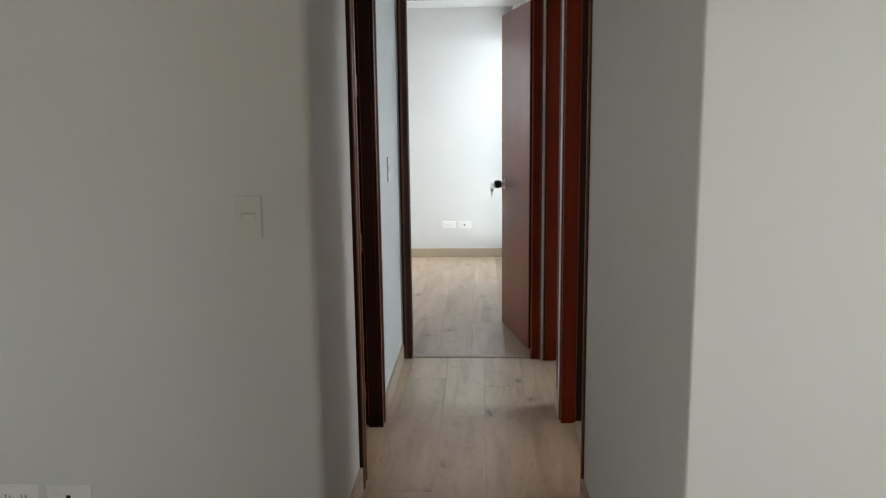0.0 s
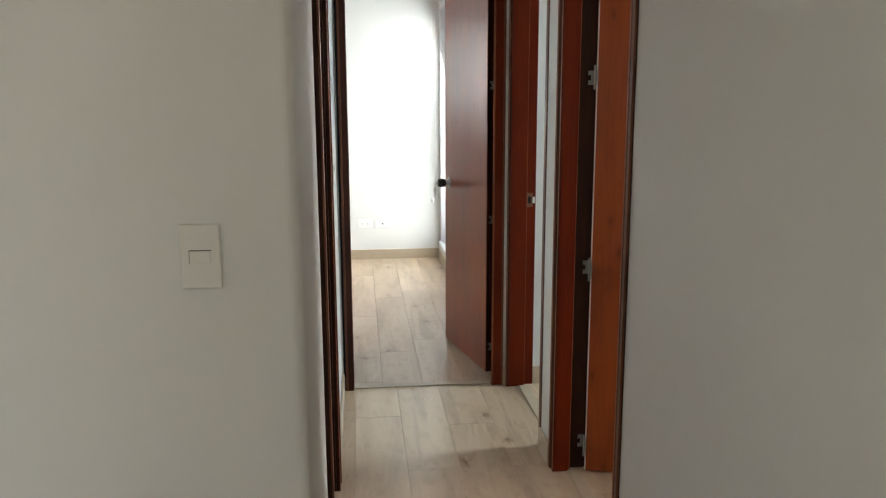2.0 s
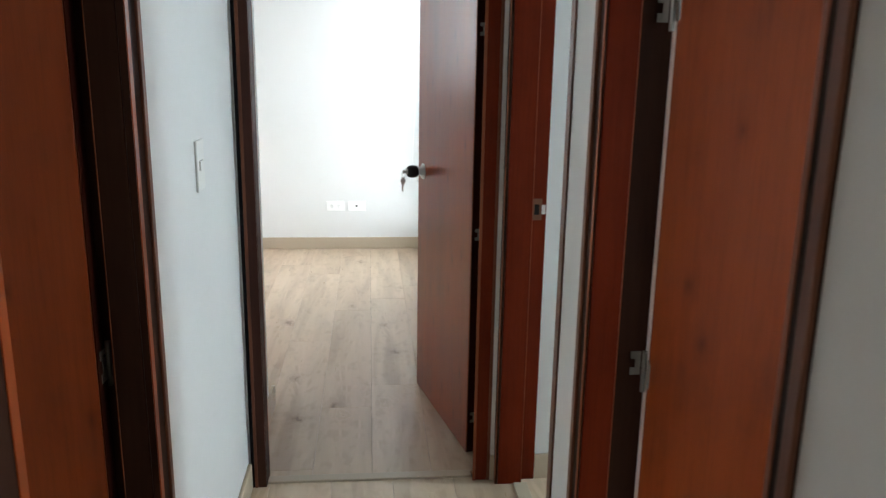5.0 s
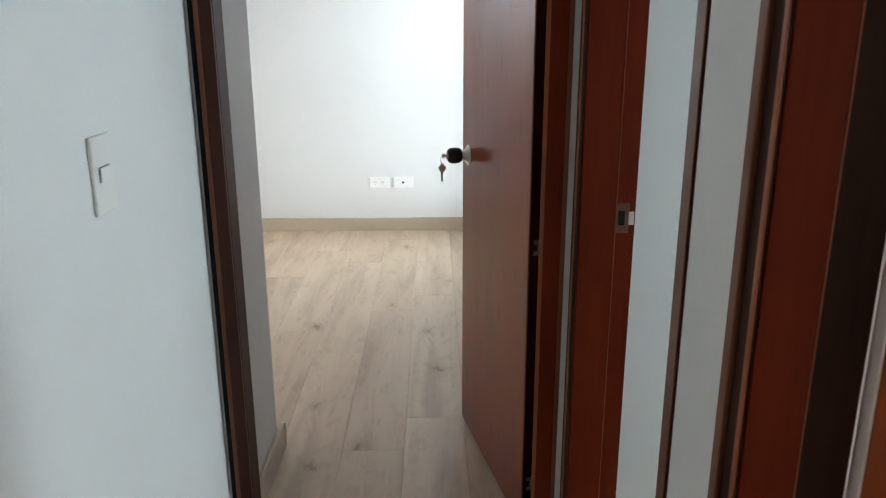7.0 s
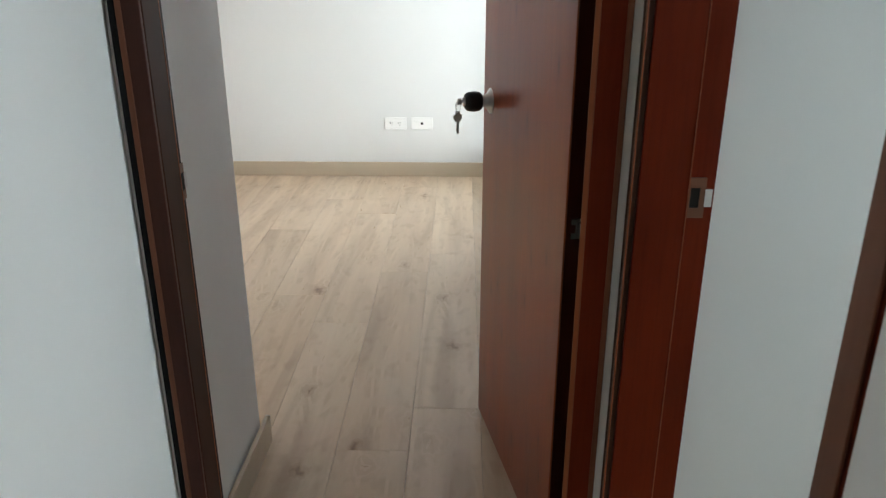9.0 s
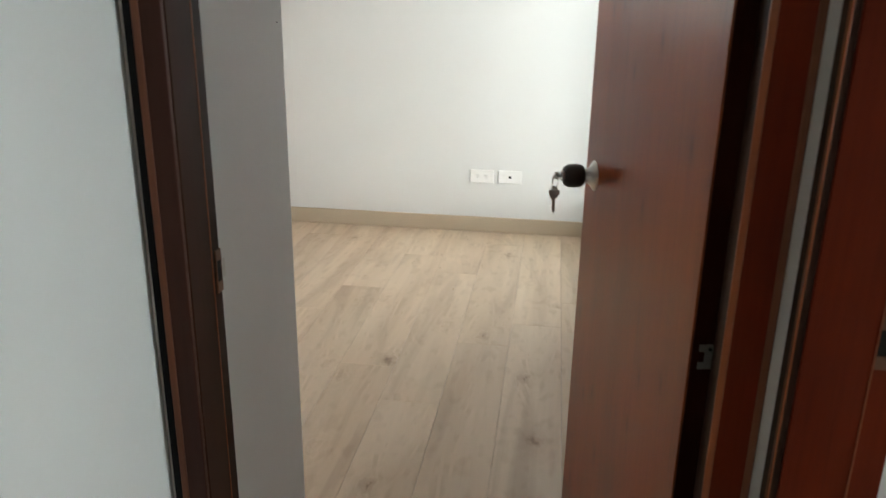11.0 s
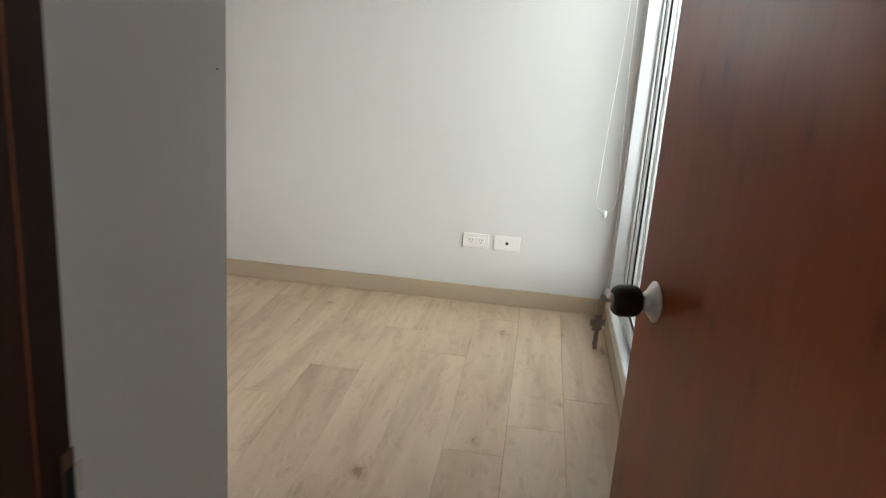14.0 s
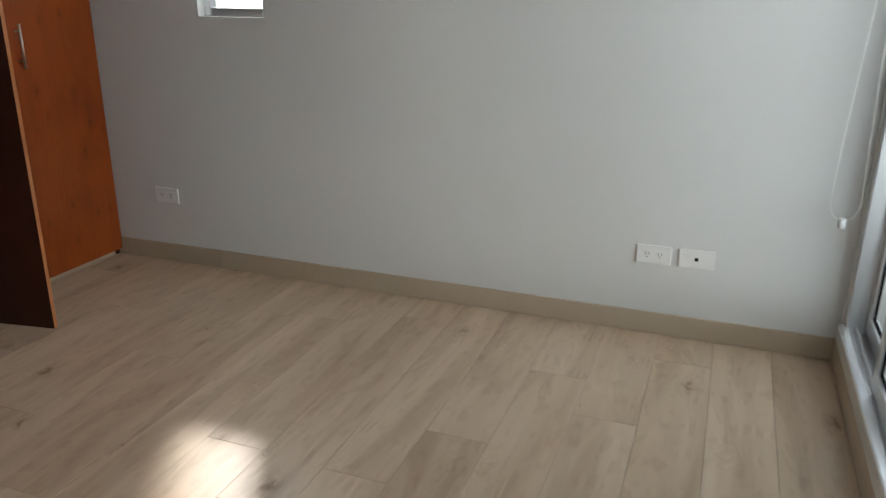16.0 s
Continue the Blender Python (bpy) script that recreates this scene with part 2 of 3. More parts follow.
CORD = material("white_bead_chain", (0.82, 0.82, 0.80), 0.4)
CLEAR = material("clear_plastic", (0.75, 0.76, 0.76), 0.25)
SHADE = paint("blind_fabric", (0.80, 0.79, 0.76), 0.8)
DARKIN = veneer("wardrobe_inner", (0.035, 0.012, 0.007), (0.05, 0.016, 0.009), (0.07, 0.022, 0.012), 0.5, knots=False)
SLAB = material("screed", (0.16, 0.13, 0.10), 0.9)
GLASS = material("window_glass", (0.95, 0.98, 0.97), 0.02)
GLASS.node_tree.nodes["Principled BSDF"].inputs["Transmission Weight"].default_value = 1.0
GLASS.node_tree.nodes["Principled BSDF"].inputs["IOR"].default_value = 1.05
BRICK = paint("facade_brick", (0.45, 0.30, 0.24), 0.85)
RENDER_WHITE = paint("facade_render", (0.72, 0.70, 0.66), 0.85)
PAVE = paint("street_paving", (0.30, 0.30, 0.29), 0.9)
FAR_GLASS = material("far_glass", (0.10, 0.13, 0.15), 0.12)


# ---- builders ----
def bx(bm, x0, y0, z0, x1, y1, z1):
    v = [bm.verts.new(p) for p in ((x0, y0, z0), (x1, y0, z0), (x1, y1, z0), (x0, y1, z0), (x0, y0, z1), (x1, y0, z1), (x1, y1, z1), (x0, y1, z1))]
    for f in ((3, 2, 1, 0), (4, 5, 6, 7), (0, 1, 5, 4), (1, 2, 6, 5), (2, 3, 7, 6), (3, 0, 4, 7)):
        bm.faces.new([v[i] for i in f])
    return v


def boxes(*spans, bevel=0.0, segments=2):
    bm = bmesh.new()
    for s in spans:
        bx(bm, *s)
    if bevel:
        bmesh.ops.bevel(bm, geom=bm.edges[:], offset=bevel, segments=segments, affect="EDGES", profile=0.5)
    return bm


def lathe(profile, n=28):
    """A solid of revolution round the local y axis from (along, radius) pairs."""
    bm = bmesh.new()
    rings = [[bm.verts.new((r * math.cos(2 * math.pi * i / n), a, r * math.sin(2 * math.pi * i / n))) for i in range(n)] for a, r in profile]
    for p, q in zip(rings, rings[1:]):
        for i in range(n):
            bm.faces.new((p[i], p[(i + 1) % n], q[(i + 1) % n], q[i]))
    bm.faces.new(rings[0][::-1])
    bm.faces.new(rings[-1])
    bmesh.ops.recalc_face_normals(bm, faces=bm.faces[:])
    for f in bm.faces:
        f.smooth = True
    return bm


def tube(points, r, n=8, closed=False):
    bm = bmesh.new()
    pts = [Vector(p) for p in points]
    rings = []
    for i, p in enumerate(pts):
        a = pts[(i - 1) % len(pts)] if closed or i else p
        b = pts[(i + 1) % len(pts)] if closed or i < len(pts) - 1 else p
        q = (b - a).to_track_quat("Z", "Y")
        rings.append([bm.verts.new(p + q @ Vector((r * math.cos(2 * math.pi * k / n), r * math.sin(2 * math.pi * k / n), 0))) for k in range(n)])
    pairs = list(zip(rings, rings[1:])) + ([(rings[-1], rings[0])] if closed else [])
    for p, q in pairs:
        for k in range(n):
            bm.faces.new((p[k], p[(k + 1) % n], q[(k + 1) % n], q[k]))
    if not closed:
        bm.faces.new(rings[0][::-1])
        bm.faces.new(rings[-1])
    bmesh.ops.recalc_face_normals(bm, faces=bm.faces[:])
    for f in bm.faces:
        f.smooth = True
    return bm


def mesh_of(name, bm, mat):
    me = bpy.data.meshes.new(name)
    bm.to_mesh(me)
    bm.free()
    me.materials.append(mat)
    return me


def part(name, bm, mat, parent, label=""):
    ob = new(name, mesh_of(name, bm, mat))
    ob.parent = parent
    return tagged(ob, label)


def structure(name, bm, mat, label, category):
    return tagged(new(name, mesh_of(name, bm, mat)), label, category, kind="structure")


def thing(name, m, label, category, group="", kind=""):
    ob = new(name)
    ob.empty_display_size = 0.05
    ob.matrix_world = m
    return tagged(ob, label, category, group, kind)


# ---- plan ----
H = 2.44                       # ceiling
XL, XR = -0.610, 0.215         # corridor faces
YL, YR = 2.530, 1.790          # living-room faces beside the corridor
YB, TB = 4.775, 0.155          # wall of the bedroom door: face and thickness
YE = 8.160                     # bedroom's end wall
XW = 0.222                     # bedroom's window wall
T = 0.130
HEAD = 2.06
WY0, WY1, WZ0, WZ1 = 6.90, 8.125, 0.10, 2.26   # large window
SX0, SX1, SZ0, SZ1 = -2.481, -2.149, 1.170, 2.20   # slit window
L0, L1 = 3.206, 3.786          # left door, rough opening
R0, R1 = 3.085, 3.848          # right door
Q0, Q1 = 4.022, 4.774          # second right door
B0, B1 = -0.592, 0.174         # bedroom door

structure("floor", boxes((-3.75, -3.6, -0.20, 3.15, 8.30, -0.012)), SLAB, "grey screed under the pale laminate boards", "floor")
structure("ceiling", boxes((-3.75, -3.6, H, 3.15, 8.30, H + 0.2)), CEIL, "smooth matt white painted ceiling", "ceiling")

corner = boxes((-3.6, YL, -0.01, XL, YL + T, H))
edge = [e for e in corner.edges if all(abs(v.co.x - XL) < 1e-4 and abs(v.co.y - YL) < 1e-4 for v in e.verts)]
bmesh.ops.bevel(corner, geom=edge, offset=0.022, segments=5, affect="EDGES", profile=0.5)
structure("wall_living_left", corner, WALL, "plain off-white painted wall with rounded corner", "wall")
structure("wall_corridor_left", boxes((XL - T, YL + T, -0.01, XL, L0, H), (XL - T, L1, -0.01, XL, YB, H), (XL - T, L0, HEAD, XL, L1, H)), WALL, "off-white painted corridor wall with a door opening", "wall")
structure("wall_corridor_right", boxes((XR, YR + T, -0.01, XR + T, R0, H), (XR, R1, -0.01, XR + T, Q0, H), (XR, R0, HEAD, XR + T, R1, H), (XR, Q0, HEAD, XR + T, Q1, H)), WALL, "off-white painted corridor wall with two door openings", "wall")
corner = boxes((XR, YR, -0.01, 3.0, YR + T, H))
edge = [e for e in corner.edges if all(abs(v.co.x - XR) < 1e-4 and abs(v.co.y - YR) < 1e-4 for v in e.verts)]
bmesh.ops.bevel(corner, geom=edge, offset=0.006, segments=3, affect="EDGES", profile=0.5)
structure("wall_living_right", corner, WALL, "off-white painted wall beside the corridor", "wall")
structure("wall_bedroom_door", boxes((-3.6, YB, -0.01, B0, YB + TB, H), (B1, YB, -0.01, 3.0, YB + TB, H), (B0, YB, HEAD, B1, YB + TB, H), (B1 + 0.0185, YB - 0.009, 0.091, XR - 0.0095, YB, H)), WALL, "off-white painted wall round the bedroom doorway", "wall")
structure("wall_bedroom_return", boxes((-0.75, YB + TB, -0.01, -0.620, 5.255, H), (-0.75, 5.255, -0.01, -0.620, 5.375, H)), WALL, "off-white painted wall stub inside the bedroom doorway", "wall")
structure("wall_bedroom_closet", boxes((-3.6, 5.255, -0.01, -0.75, 5.375, H)), WALL, "off-white painted bedroom wall", "wall")
structure("wall_end", boxes((-3.6, YE, -0.01, SX0, YE + T, H), (SX1, YE, -0.01, XW + T, YE + T, H), (SX0, YE, -0.01, SX1, YE + T, SZ0), (SX0, YE, SZ1, SX1, YE + T, H)), WALL, "white painted bedroom end wall with a slit window", "wall")
structure("wall_window", boxes((XW, YB + TB, -0.01, XW + T, WY0, H), (XW, WY1, -0.01, XW + T, YE, H), (XW, WY0, -0.01, XW + T, WY1, WZ0), (XW, WY0, WZ1, XW + T, WY1, H)), WALL, "off-white painted bedroom wall round the tall window", "wall")
structure("wall_bedroom_left", boxes((-3.72, 2.53, -0.01, -3.6, 2.88, H), (-3.72, 3.52, -0.01, -3.6, YE + T, H), (-3.72, 2.88, -0.01, -3.6, 3.52, 1.08), (-3.72, 2.88, 1.92, -3.6, 3.52, H)), WALL, "off-white painted wall behind the wardrobe", "wall")
structure("wall_rooms_right", boxes((3.0, YR, -0.01, 3.12, 2.78, H), (3.0, 3.88, -0.01, 3.12, 4.10, H), (3.0, 4.70, -0.01, 3.12, YB + TB, H), (3.0, 2.78, -0.01, 3.12, 3.88, 0.8), (3.0, 2.78, 2.0, 3.12, 3.88, H), (3.0, 4.10, -0.01, 3.12, 4.70, 0.8), (3.0, 4.10, 2.0, 3.12, 4.70, H)), WALL, "off-white painted outer wall of the side rooms", "wall")
structure("wall_partition", boxes((XR + T, 3.93, -0.01, 3.0, 4.03, H)), WALL, "off-white painted partition between the side rooms", "wall")
structure("wall_living_outer", boxes((3.0, -3.5, -0.01, 3.12, -0.25, H), (3.0, 1.35, -0.01, 3.12, YR, H), (3.0, -0.25, -0.01, 3.12, 1.35, 0.6), (3.0, -0.25, 2.2, 3.12, 1.35, H)), WALL, "off-white painted outer wall of the living room", "wall")
structure("wall_living_back", boxes((-3.72, -3.6, -0.01, -2.15, -3.5, H), (-0.85, -3.6, -0.01, 3.12, -3.5, H), (-2.15, -3.6, -0.01, -0.85, -3.5, 0.95), (-2.15, -3.6, 2.05, -0.85, -3.5, H)), WALL, "off-white painted wall at the back of the living room", "wall")
structure("wall_living_side", boxes((-3.72, -3.5, -0.01, -3.6, -0.25, H), (-3.72, 0.85, -0.01, -3.6, 2.53, H), (-3.72, -0.25, -0.01, -3.6, 0.85, 1.0), (-3.72, -0.25, 2.0, -3.6, 0.85, H)), WALL, "off-white painted side wall of the living room", "wall")


# ---- skirting ----
def skirt(x0, y0, x1, y1, side):
    """A skirting board along a wall face from one end to the other; side: the way it projects."""
    sx, sy = side
    d, h = 0.013, 0.090
    a = (min(x0, x1), min(y0, y1))
    b = (max(x0, x1), max(y0, y1))
    span = (a[0] + min(0, sx * d), a[1] + min(0, sy * d), 0.0015, b[0] + max(0, sx * d), b[1] + max(0, sy * d), h)
    bm = boxes(span)
    top = [e for e in bm.edges if all(abs(v.co.z - h) < 1e-5 for v in e.verts)]
    bmesh.ops.bevel(bm, geom=top, offset=0.004, segments=2, affect="EDGES", profile=0.5)
    return structure("baseboard", bm, SKIRT, "beige wood-foil skirting board along the wall foot", "baseboard")


skirt(XL, YL + 0.02, XL, L0 - 0.057, (1, 0))
skirt(-3.6, YL, XL - 0.022, YL, (0, -1))
skirt(XL, L1 + 0.040, XL, YB - 0.014, (1, 0))
skirt(XR, YR + 0.001, XR, R0 - 0.009, (-1, 0))
skirt(XR, R1 + 0.015, XR, Q0 + 0.004, (-1, 0))
skirt(B1 + 0.019, YB, XR - 0.001, YB, (0, -1))
stub_bm = boxes((0.0, 0.0, 0.0015, 0.014, 0.450, 0.088))
bmesh.ops.bevel(stub_bm, geom=[e for e in stub_bm.edges if all(v.co.z > 0.08 for v in e.verts)], offset=0.004, segments=2, affect="EDGES", profile=0.5)
stub_skirt = structure("baseboard", stub_bm, SKIRT, "beige skirting board coming loose at its raw end", "baseboard")
stub_skirt.matrix_world = pose(-0.619, YB + TB + 0.020, 0, 0, 0, -1.1)
part("raw_end", boxes((0.0005, 0.4502, 0.002, 0.0135, 0.4535, 0.087), bevel=0.001, segments=1), EDGE, stub_skirt, "pale raw end of the skirting")
part("end_hole", boxes((0.0055, 0.4536, 0.046, 0.0095, 0.4542, 0.060)), SLOT, stub_skirt, "dark hole")
skirt(-2.474, YE, XW - 0.014, YE, (0, -1))
skirt(-3.10, YE, -2.478, YE, (0, -1))
skirt(XW, YB + TB + 0.75, XW, YE, (-1, 0))
skirt(XR + T + 0.001, YB, 3.0, YB, (0, -1))
skirt(XR, YR, 3.0, YR, (0, -1))


nail = thing("wall_nail", pose(-0.620, 5.344, 1.260), "small dark nail in the bedroom wall stub", "nail")
part("head", lathe([(0.0, 0.0013), (0.002, 0.0013), (0.0026, 0.0009)], 10), ZINC, nail).matrix_local = pose(0, 0, 0, 0, 0, -90)


# ---- doors ----
LIN, STOP = 0.012, 0.028


def door_frame(name, m, w, thick, swing, label, cuts=(0.068, 0.068), grip=0.2, ct=0.013, reb=0.046, stop_foil=None, lining=None, near_ct=None, far_stop=STOP, proud=0.005, bead=0.010, groove=None, lines=True, near_foil=None, rim=0.008, rim_foil=ARRIS):
    """Lining, rebate stops and casings of an opening w wide along local x, through a wall thick along local y; the leaf closes on the swing side.
    cuts: the casing's width at either end; bead: the width of its raised outer edge; groove: the foil of the casing inside that edge."""
    f = thing(name, m, label, "door frame", kind="structure")
    h, cas = HEAD - LIN, 0.068
    stop_foil, lining, groove = stop_foil or FRAME, lining or FRAME, groove or FRAME
    for x0, x1 in ((-LIN, 0), (w, w + LIN)):
        part("jamb", boxes((x0, 0.001, 0, x1, thick - 0.001, h)), lining, f)
    part("head", boxes((-LIN, 0.001, h, w + LIN, thick - 0.001, h + LIN - 0.001)), FRAME, f)
    s0, s1 = (max(0.0005, thick - reb - grip), thick - reb) if swing > 0 else (reb, min(thick - 0.0005, reb + grip))
    for x0, x1 in ((0.0, STOP), (w - far_stop, w)):
        stop = part("stop", boxes((x0, s0, 0, x1, s1, h - STOP), bevel=0.002), stop_foil, f)
        if lines:
            edge = s1 if swing > 0 else s0
            # The edge's highlight, painted as a thin lighter strip.
            a, b = (x1 - 0.0018, x1 + 0.0006) if x0 == 0.0 else (x0 - 0.0006, x0 + 0.0018)
            part("arris", boxes((a, edge - 0.0009, 0, b, edge + 0.0009, h - STOP)), ARRIS, stop, "thin lighter line, a painted edge highlight")
    part("stop", boxes((0.0, s0, h - STOP, w, s1, h)), FRAME, f)
    for face, way in ((0.0, -1), (thick, 1)):
        inner = STOP - 0.001 if way != swing else -0.030
        y0, y1 = sorted((face, face + way * ct))
        z0, z1 = sorted((face + way * (ct - 0.0005), face + way * (ct + proud)))
        for x0, x1, o0, o1, i0, i1 in ((-cuts[0], inner, -cuts[0], -cuts[0] + bead, inner - rim, inner + 0.0012), (w - inner, w + cuts[1], w + cuts[1] - bead, w + cuts[1], w - inner - 0.0012, w - inner + rim)):
            if x1 - x0 < 0.004:
                continue
            if near_ct and x0 < 0:
                part("casing", boxes((x0, min(face, face + way * near_ct), 0, x1, max(face, face + way * near_ct), h + cas), bevel=0.001), BEAD, f)
                continue
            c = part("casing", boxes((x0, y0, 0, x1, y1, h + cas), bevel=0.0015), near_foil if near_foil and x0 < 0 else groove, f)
            if proud:
                part("edge_bead", boxes((o0, z0, 0, o1, z1, h + cas), bevel=0.0018), BEAD, c, "raised edge, lighter brown for the light it catches")
            if lines and way != swing and x1 - x0 > 0.03 and not (near_foil and x0 < 0):
                k0, k1 = sorted((face + way * (ct - 0.0005), face + way * (ct + 0.002)))
                part("inner_bead", boxes((i0, k0, 0, i1, k1, h + cas - 0.04), bevel=0.0010), rim_foil, c, "rounded inner edge, coloured orange-brown as if lit")
        part("casing", boxes((inner, y0, h - inner, w - inner, y1, h + cas), bevel=0.0015), FRAME, f)
    return f


def leaf(name, m, w, label, body=1, edge=None, height=2.025):
    """A flush door leaf from its hinge line along local x, its seen face on y = 0 and its body on the side that body gives."""
    d = thing(name, m, label, "door", kind="structure")
    t = 0.038
    y0, y1 = sorted((0.0, body * t))
    part("panel", boxes((0.004, y0, 0.008, w, y1, height), bevel=0.0018), DOOR, d)
    if edge:
        part("edge_band", boxes((0.001, y0 + 0.0025, 0.010, 0.0038, y1 - 0.0025, height - 0.002)), edge, d, "raw pale edge strip" if edge == EDGE else "edge band darkened for shade")
    return d


def put(ob, m):
    ob.matrix_local = m
    return ob


def notched(x0, x1, y0, y1, z, flip):
    """A hinge plate across x, thin in y, with a round-cornered notch at its free end."""
    n = x1 - 0.010 if flip else x0 + 0.010
    lo, hi = (x0, n) if flip else (n, x1)
    tips = (n - 0.0005, x1) if flip else (x0, n + 0.0005)
    return boxes((lo, y0, z - 0.025, hi, y1, z + 0.025), (tips[0], y0, z - 0.025, tips[1], y1, z - 0.009), (tips[0], y0, z + 0.009, tips[1], y1, z + 0.025), bevel=0.0006, segments=1)


def edge_hinges(d, y0, y1, back, heights, tall=0.040):
    """Notched hinge plates let into a leaf's hinge edge, their knuckles on the far side."""
    for z in heights:
        k = part("hinge", tube([(-0.004, back, z - 0.042), (-0.004, back, z + 0.042)], 0.0050, 10), ZINC, d, "zinc butt hinge")
        n, a = 0.009, tall / 2
        part("hinge_plate", boxes((-0.0006, y0, z - a, 0.0012, y1 - n, z + a), (-0.0006, y1 - n - 0.0004, z - a, 0.0012, y1, z - a * 0.42), (-0.0006, y1 - n - 0.0004, z + a * 0.42, 0.0012, y1, z + a), bevel=0.0005, segments=1), ZINC, k)
        part("screw", lathe([(0.0, 0.0028), (0.0012, 0.0024)], 8), SLOT, k).matrix_local = pose(-0.0005, (y0 + y1 - n) / 2, z + a * 0.6, 0, 0, 90)


def add_hinges(d, y, heights):
    """Three rolled hinge knuckles with pin ends on a leaf's hinge line, and the plates on its edge."""
    t = 0.03 if y > 0 else -0.03
    for z in heights:
        k = part("hinge", tube([(-0.005, y, z - 0.042), (-0.005, y, z - 0.040), (-0.005, y, z + 0.040), (-0.005, y, z + 0.042)], 0.0050, 10), ZINC, d, "zinc butt hinge")
        a, b = sorted((y, y + t))
        part("hinge_plate", boxes((0.0012, a, z - 0.025, 0.0036, b, z + 0.025), bevel=0.0006, segments=1), ZINC, k)


def frame_hinges(f, x, y0, y1, heights, flip):
    """The hinge plates let into a lining's rebate."""
    for z in heights:
        p = part("hinge_plate", notched(-y1, -y0, 0.0, 0.0022, z, flip), ZINC, f, "zinc butt hinge plate")
        put(p, pose(x, 0, 0, 0, 0, -90))


def add_knob(d, x, z, face_y, way, keys):
    """A door knob: flared steel rose, neck and a black rubber grip, with a ring of keys in its lock."""
    m = pose(x, face_y, z, 0, 0, 0 if way > 0 else 180)
    rose = part("rose", lathe([(0.0, 0.032), (0.0015, 0.032), (0.004, 0.029), (0.009, 0.021), (0.016, 0.015), (0.026, 0.0135)]), STEEL, d, "flared brushed-steel rose")
    put(rose, m)
    grip = part("knob", lathe([(0.023, 0.0135), (0.0245, 0.0195), (0.030, 0.0235), (0.042, 0.0252), (0.056, 0.0245), (0.063, 0.0215), (0.0665, 0.0175), (0.067, 0.009)]), BLACK, d, "black rubber-covered knob")
    put(grip, m)
    if keys:
        part("lock_core", lathe([(0.0665, 0.0115), (0.070, 0.0115), (0.0715, 0.010)], 20), STEEL, grip, "steel lock cylinder")
        part("inserted_key", boxes((-0.0010, 0.071, -0.0035, 0.0010, 0.077, 0.0035), (-0.0010, 0.0765, -0.0075, 0.0010, 0.086, 0.0085), bevel=0.0007, segments=1), KEY, grip, "steel key in the lock")
        part("key_ring", tube([(0.003 * math.cos(i * math.pi / 8), 0.084 + 0.0055 * math.cos(i * math.pi / 8), -0.012 + 0.014 * math.sin(i * math.pi / 8)) for i in range(16)], 0.0010, 6, True), KEY, grip, "steel split ring")
        blade = boxes((-0.0010, 0.073, -0.043, 0.0010, 0.097, -0.031), (-0.0010, 0.077, -0.050, 0.0010, 0.093, -0.0425), (-0.0010, 0.079, -0.0315, 0.0010, 0.091, -0.023), bevel=0.0007, segments=1)
        for spec in ((-0.0007, 0.0815, -0.081, 0.0007, 0.0880, -0.0495), (-0.0006, 0.0875, -0.062, 0.0006, 0.0892, -0.058), (-0.0006, 0.0875, -0.073, 0.0006, 0.0895, -0.067)):
            bx(blade, *spec)
        part("hanging_key", blade, KEY, grip, "steel key hanging from the ring")


def strike(parent, x, y, z, axis, w=0.034):
    """A bronze strike plate with its latch hole and lip, let into a lining."""
    h = 0.068
    rim = ((-w / 2, -h / 2, w / 2, -0.017), (-w / 2, 0.017, w / 2, h / 2), (-w / 2, -0.017, -0.007, 0.017), (0.008, -0.017, w / 2, 0.017))
    spans = [(a, -0.0012, b, c, 0.0008, d) for a, b, c, d in rim]
    p = part("strike_plate", boxes(*spans), BRONZE, parent, "bronze strike plate")
    put(p, pose(x, y, z, 0, 0, axis))
    part("strike_lip", boxes((w / 2 - 0.001, -0.0016, -0.015, w / 2 + 0.011, 0.0006, 0.015), bevel=0.0006, segments=1), KEY, p, "worn bright steel lip")
    hole = part("latch_hole", boxes((-0.0075, -0.0004, -0.0165, 0.0085, 0.0006, 0.0165)), SLOT, p)
    return p


frame_bed = door_frame("door_frame_1", pose(B0 + LIN, YB, 0), B1 - B0 - 2 * LIN, TB, 1, "dark red-brown wood door frame with stepped casing", (0.010, 0.030), 0.2, reb=0.086, stop_foil=LINING_SHADE, lining=LINING_SHADE, far_stop=0.008, near_foil=SHADED_FRAME, ct=0.009, proud=0.003)
# Black strip put in where the corner gap lies in shade.
part("corner_gap_shade", boxes((-0.0215, -0.0105, 0.0, -0.0102, 0.0, HEAD + 0.05), bevel=0.002), GASKET, frame_bed, "black strip painting the shaded corner gap")
strike(frame_bed, 0.0012, TB - 0.009, 0.910, 90, 0.018)
# Dark foil on the left jamb, right rebate and casing grooves paints their shade.
door_frame("door_frame_2", pose(XL, L0 + LIN, 0, 0, 0, 90), L1 - L0 - 2 * LIN, T, 1, "dark red-brown wood door frame in shade", (0.068, 0.051), reb=0.080, stop_foil=LINING_SHADE, lining=LINING_SHADE, bead=0.020, groove=LINING_SHADE, rim=0.019, rim_foil=DOOR)
frame_right = door_frame("door_frame_3", pose(XR + T, R0 + LIN, 0, 0, 0, 90), R1 - R0 - 2 * LIN, T, -1, "dark red-brown wood door frame with stepped casing", (0.020, 0.026), lining=LINING_SHADE, ct=0.004, proud=0.006, bead=0.020, groove=LINING_SHADE, reb=0.070)
